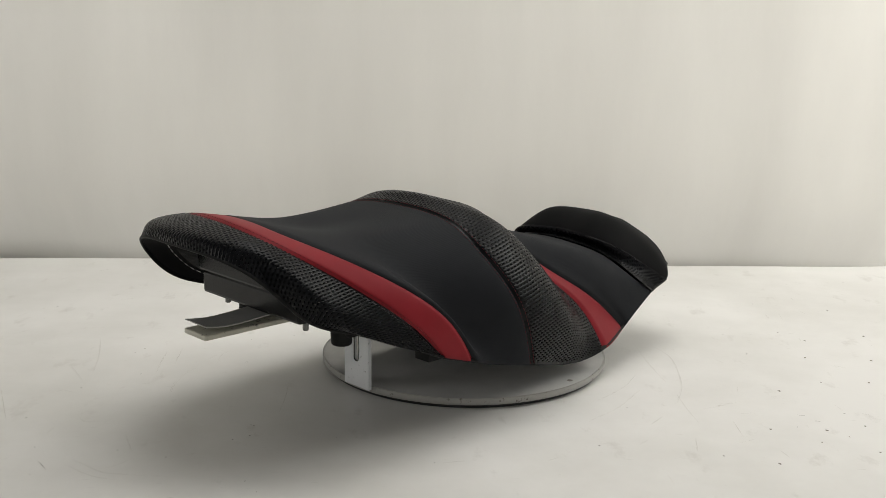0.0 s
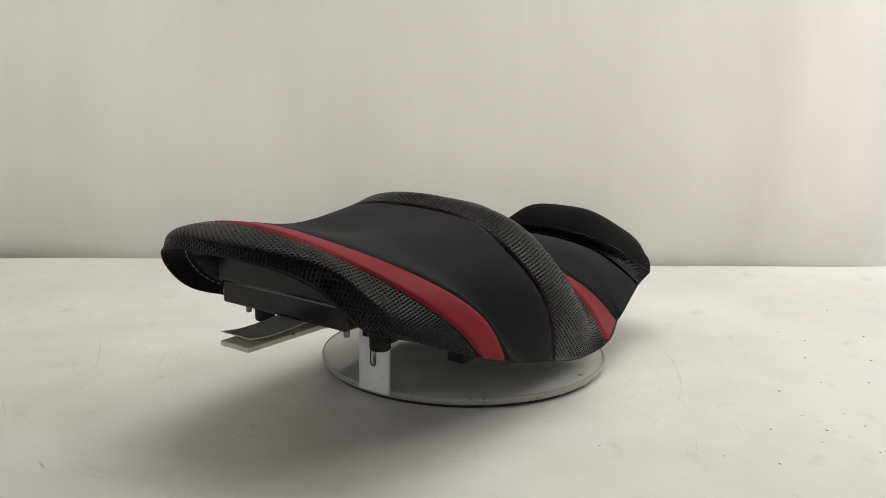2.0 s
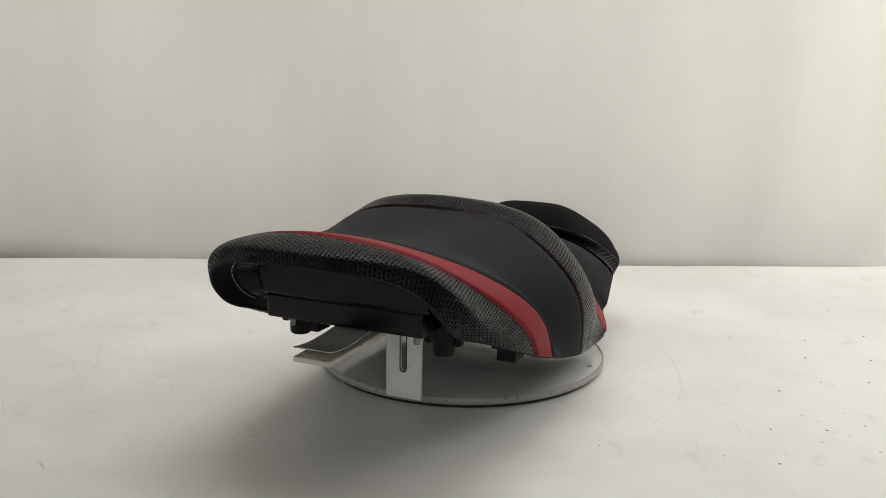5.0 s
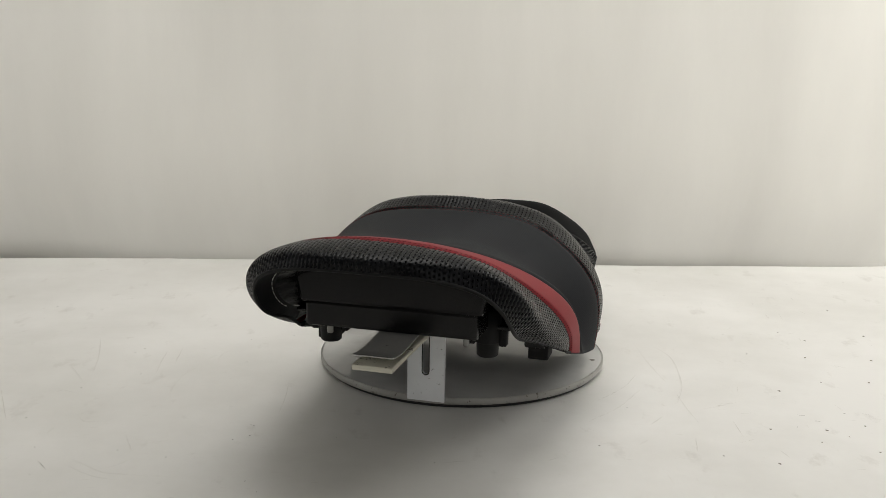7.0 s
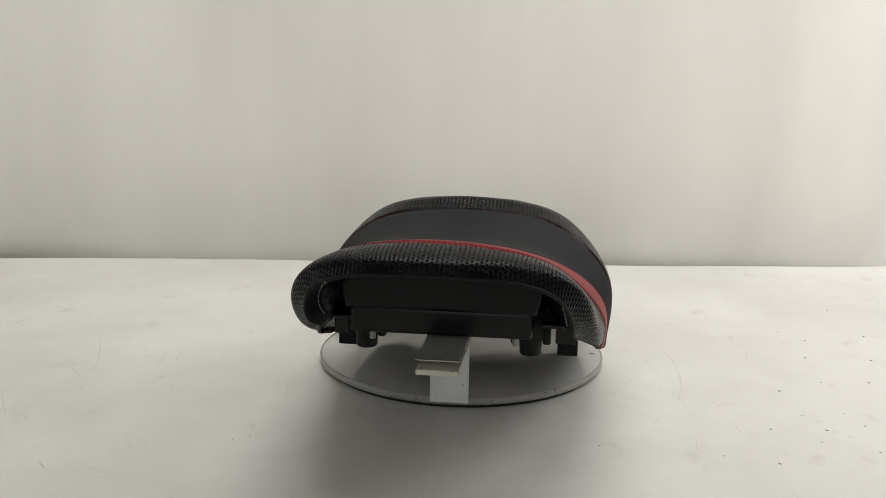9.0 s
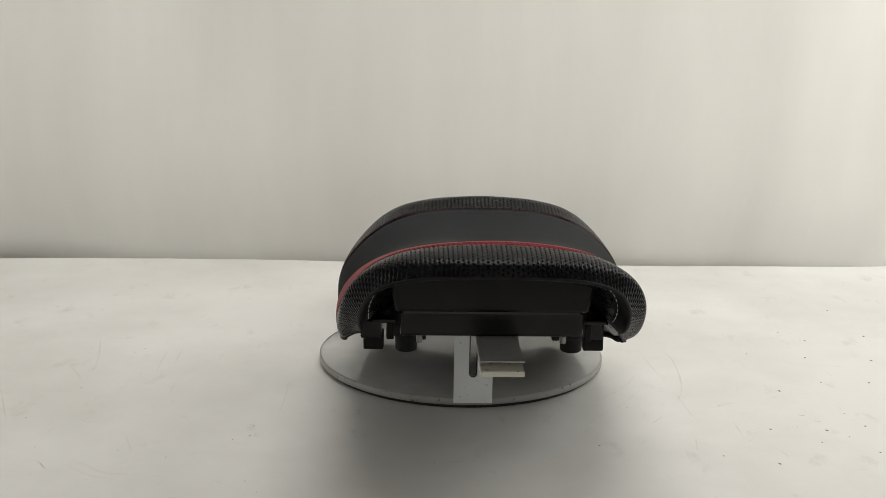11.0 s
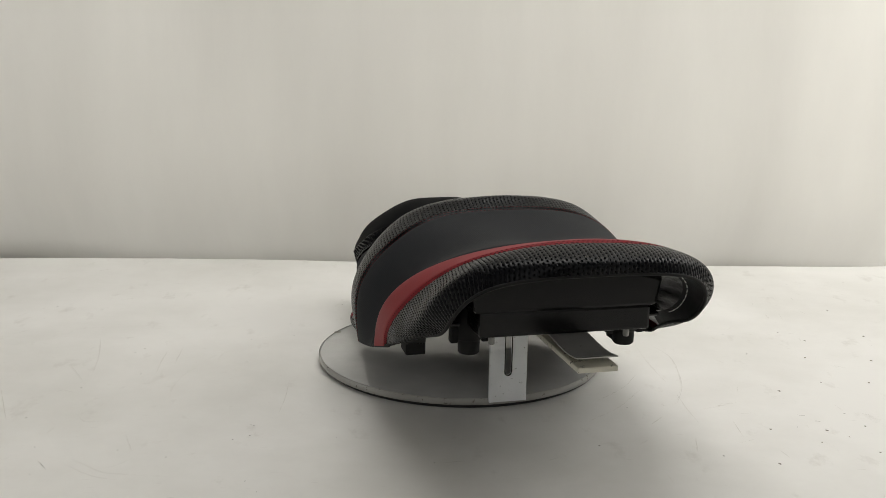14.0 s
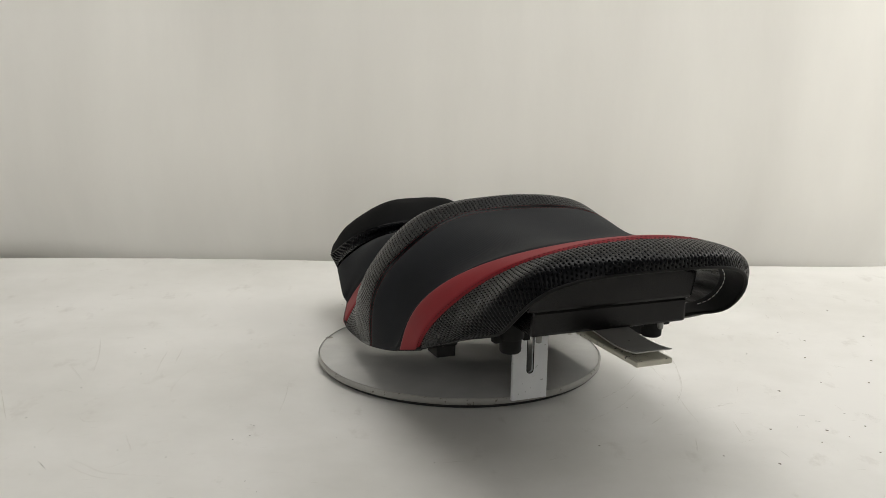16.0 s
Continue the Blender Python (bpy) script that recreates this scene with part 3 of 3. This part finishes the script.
def motorcycle_seat():
    seat = tagged(new("motorcycle_seat"), "black motorcycle seat with red stripes and perforated bands", "motorcycle seat")
    S = cover_surface()
    N = surface_normals(S)
    perforated("front_roll", "front_hem", "roll_seam", seat, "perforated glossy black vinyl front roll", 190, 80, tuck_lo=False, soften=700)
    panel("red_stripe", S, N, "roll_seam", "red_seam", M_RED, seat, "red vinyl stripe")
    panel("rider_panel", S, N, "red_seam", "ridge_seam", M_BLACK, seat, "matt black ribbed rider panel")
    perforated("ridge_band", "ridge_seam", "ridge_back", seat, "perforated black vinyl ridge", 170, 90)
    panel("red_stripe", S, N, "ridge_back", "red_back", M_RED, seat, "red vinyl stripe")
    panel("passenger_panel", S, N, "red_back", "band_front", M_BLACK, seat, "matt black passenger panel")
    perforated("rear_band", "band_front", "band_back", seat, "narrow perforated black band", 150, 70, sink=0.0009, pitch=(0.0036, 0.0040), margin=0.002)
    panel("tail_panel", S, N, "band_back", "tail_end", M_TAIL, seat, "smooth black raised tail", tuck_hi=False, sink=0.0009)
    stitches("stitching", S, N, "roll_seam", 0.0028, M_THREAD, seat, label="dark red stitching")
    stitches("stitching", S, N, "roll_seam", -0.0034, M_BLACKTHREAD, seat, label="black stitching")
    stitches("stitching", S, N, "ridge_seam", -0.0034, M_THREAD, seat, label="dark red stitching")
    stitches("stitching", S, N, "ridge_seam", 0.0034, M_THREAD, seat, label="dark red stitching")
    stitches("stitching", S, N, "ridge_back", -0.0034, M_THREAD, seat, label="dark red stitching")
    stitches("stitching", S, N, "band_front", 0.003, M_BLACKTHREAD, seat, label="black stitching")
    # hem: the cover's turned edge
    mid = S.shape[1] // 2
    hem = [S[0, j] for j in range(0, S.shape[1], 2)]
    part("hem", tube_bm([q + np.array([0, 0.0012, 0.0002]) for q in hem], 0.0016, 10), M_RUBBER, seat, "black folded cover edge")
    for j in (0, S.shape[1] - 1):
        inward = 0.003 if j == 0 else -0.003
        part("hem", tube_bm([S[i, j] + np.array([inward, 0, 0.001]) for i in range(2 * NV, S.shape[0], 3)], 0.0026, 10), M_RUBBER, seat)
    # underside: the cover folded in behind the front hem, its stitched edge, and the wrinkled lining
    A = S[0] + np.array([0, 0.001, 0.0005])
    inward = np.array([X0, 0, ZP + 0.148]) - A
    inward[:, 1] = 0
    inward /= np.linalg.norm(inward, axis=1, keepdims=True)
    share = np.clip((0.128 - np.abs(A[:, 0] - X0)) / 0.012, 0, 1)[:, None]
    inward *= np.clip((np.abs(A[:, 0] - X0) - 0.070) / 0.025, 0, 1)[:, None]

    def ring(a, b, wrinkle=0.0):
        q = A + share * (inward * a + np.array([0, b, 0]))
        for k in range(len(q)):
            q[k] += wrinkle * share[k] * noise.noise(Vector(q[k]) * 55) * inward[k]
        q[:, 2] = np.minimum(q[:, 2], ZP + 0.186)
        return q

    def skin(name, rings, mat, label):
        bm = bmesh.new()
        vs = [[bm.verts.new(q) for q in R] for R in rings]
        for a, b in zip(vs, vs[1:]):
            for k in range(len(a) - 1):
                bm.faces.new((a[k], a[k + 1], b[k + 1], b[k]))
        return part(name, bm, mat, seat, label)

    skin("folded_edge", [ring(0, 0), ring(0.002, 0.006), ring(0.003, 0.014), ring(0.005, 0.022), ring(0.008, 0.027)], M_FLAP, "black vinyl folded in under the front edge")
    skin("lining", [ring(0.0065, 0.0255)] + [ring(0.007 + 0.011 * k, 0.027 + 0.014 * k, 0.010) for k in range(1, 7)], M_LINING, "glossy wrinkled black lining under the front roll")
    edge = ring(0.0063, 0.0220)
    run = np.concatenate([[0], np.cumsum(np.linalg.norm(np.diff(edge, axis=0), axis=1))])
    bm, at = bmesh.new(), run[-1] * 0.2
    while at < run[-1] * 0.8:
        a, b = (Vector([np.interp(s, run, edge[:, k]) for k in range(3)]) for s in (at, at + 0.0048))
        if abs(a.x - X0) > 0.072:
            tube_bm([a, (a + b) / 2, b], 0.00036, 5, bm)
        at += 0.0086
    tagged(part("stitching", bm, M_WHITETHREAD, seat, "white stitching inside the front edge"), kind="stuff")
    bm = bmesh.new()
    rows = []
    for i in range(2 * NV, S.shape[0], 3):
        l, r = S[i, 0], S[i, -1]
        rise = 0.035 if i < 6 * NV else 0.02
        top = S[i, mid][2] - 0.02
        row = []
        for k in range(25):
            t = k / 24
            q = l * (1 - t) + r * t
            q[0] = X0 + (q[0] - X0) * 0.985
            q[2] = min(q[2] + 0.002 + rise * (1 - abs(2 * t - 1) ** 5), max(top, q[2]))
            row.append(bm.verts.new(q))
        rows.append(row)
    for a, b in zip(rows, rows[1:]):
        for k in range(24):
            bm.faces.new((a[k], a[k + 1], b[k + 1], b[k]))
    part("base_pan", bm, M_PLASTIC, seat, "moulded black plastic base pan")
    # tray in the pan, wider above than below
    bm = box_bm((X0 - 0.093, -0.302, ZP + 0.132), (X0 + 0.091, -0.285, ZP + 0.172), 0.003, 0.009)
    box_bm((X0 - 0.080, -0.290, ZP + 0.132), (X0 + 0.078, -0.17, ZP + 0.148), 0.003, 0.0, bm)
    tray = part("tray", bm, M_PLASTIC, seat, "black plastic tray under the seat", smooth=False)
    part("tray_floor", box_bm((X0 - 0.080, -0.3005, ZP + 0.110), (X0 + 0.078, -0.150, ZP + 0.1335), 0.003), M_PLASTIC, tray, smooth=False)
    # short wedge-shaped teeth along the tray's upper lip
    for x in (-0.056, -0.010, 0.037, 0.074):
        bm = bmesh.new()
        ring = [(X0 + x - 0.0045, 0.1745), (X0 + x + 0.0035, 0.1745), (X0 + x + 0.0015, 0.1625), (X0 + x + 0.0005, 0.1625)]
        a = [bm.verts.new((q, -0.3065, ZP + z)) for q, z in ring]
        b = [bm.verts.new((q, -0.2990, ZP + z)) for q, z in ring]
        bm.faces.new(a)
        bm.faces.new(b)
        for k in range(4):
            bm.faces.new((a[k], a[(k + 1) % 4], b[(k + 1) % 4], b[k]))
        bmesh.ops.bevel(bm, geom=list(bm.edges), offset=0.0004, segments=1, affect="EDGES")
        part("tooth", bm, M_PLASTIC, tray, smooth=False)
    for s in (-1, 1):
        x = X0 + 0.0752 * s
        part("rubber_foot", lathe_bm([(0.0085, ZP + 0.0822), (0.0098, ZP + 0.0836), (0.0102, ZP + 0.094), (0.0106, ZP + 0.0955), (0.0124, ZP + 0.0965), (0.0124, ZP + 0.125)], (x, -0.2506), 28), M_RUBBER, seat, "round black rubber foot")
        for side in (-1, 1):
            part("lug", box_bm((x + side * 0.0145 - 0.0035, -0.2555, ZP + 0.0925), (x + side * 0.0145 + 0.0035, -0.2456, ZP + 0.113), 0.0015), M_RUBBER, seat)
        lo, hi = sorted((X0 + 0.089 * s, X0 + 0.109 * s))
        part("tab", box_bm((lo, -0.286, ZP + 0.1385), (hi, -0.262, ZP + 0.1425), 0.0014), M_TAB, seat, "shiny grey plastic tab", smooth=False)
        lo, hi = sorted((X0 + 0.076 * s, X0 + 0.107 * s))
        part("skirt", box_bm((lo, -0.258, ZP + 0.1085), (hi, -0.200, ZP + 0.1125), 0.0015), M_PLASTIC, seat, smooth=False)
        x = X0 + 0.0633 * s
        part("bolt", lathe_bm([(0.0022, ZP + 0.0992), (0.0028, ZP + 0.1000), (0.0028, ZP + 0.113)], (x, -0.2825), 14), M_STEEL, seat, "zinc bolt end")
        x = X0 + 0.1085 * s
        block = part("mounting_block", box_bm((x - 0.0098, -0.180, ZP + 0.0585), (x + 0.0098, -0.155, ZP + 0.073), 0.0012), M_RUBBER, seat, "square black mounting block", smooth=False)
        lo, hi = sorted((X0 + 0.076 * s, X0 + 0.114 * s))
        part("side_bracket", box_bm((lo, -0.238, ZP + 0.106), (hi, -0.185, ZP + 0.128), 0.003), M_PLASTIC, block, smooth=False)
        part("block_bracket", box_bm((x - 0.012, -0.190, ZP + 0.0725), (x + 0.008, -0.155, ZP + 0.092), 0.002), M_PLASTIC, block, smooth=False)
    return seat


studio()
backdrop()
table()
scuffs()
TURNTABLE = turntable()
SEAT = motorcycle_seat()


def motions():
    rows = [(t, pose(0, 0, 0, 0, 0, -44.26 + 4.2386 * t)) for t in range(0, 17, 2)]
    for thing in (TURNTABLE, SEAT):
        walk(thing, rows)


motions()
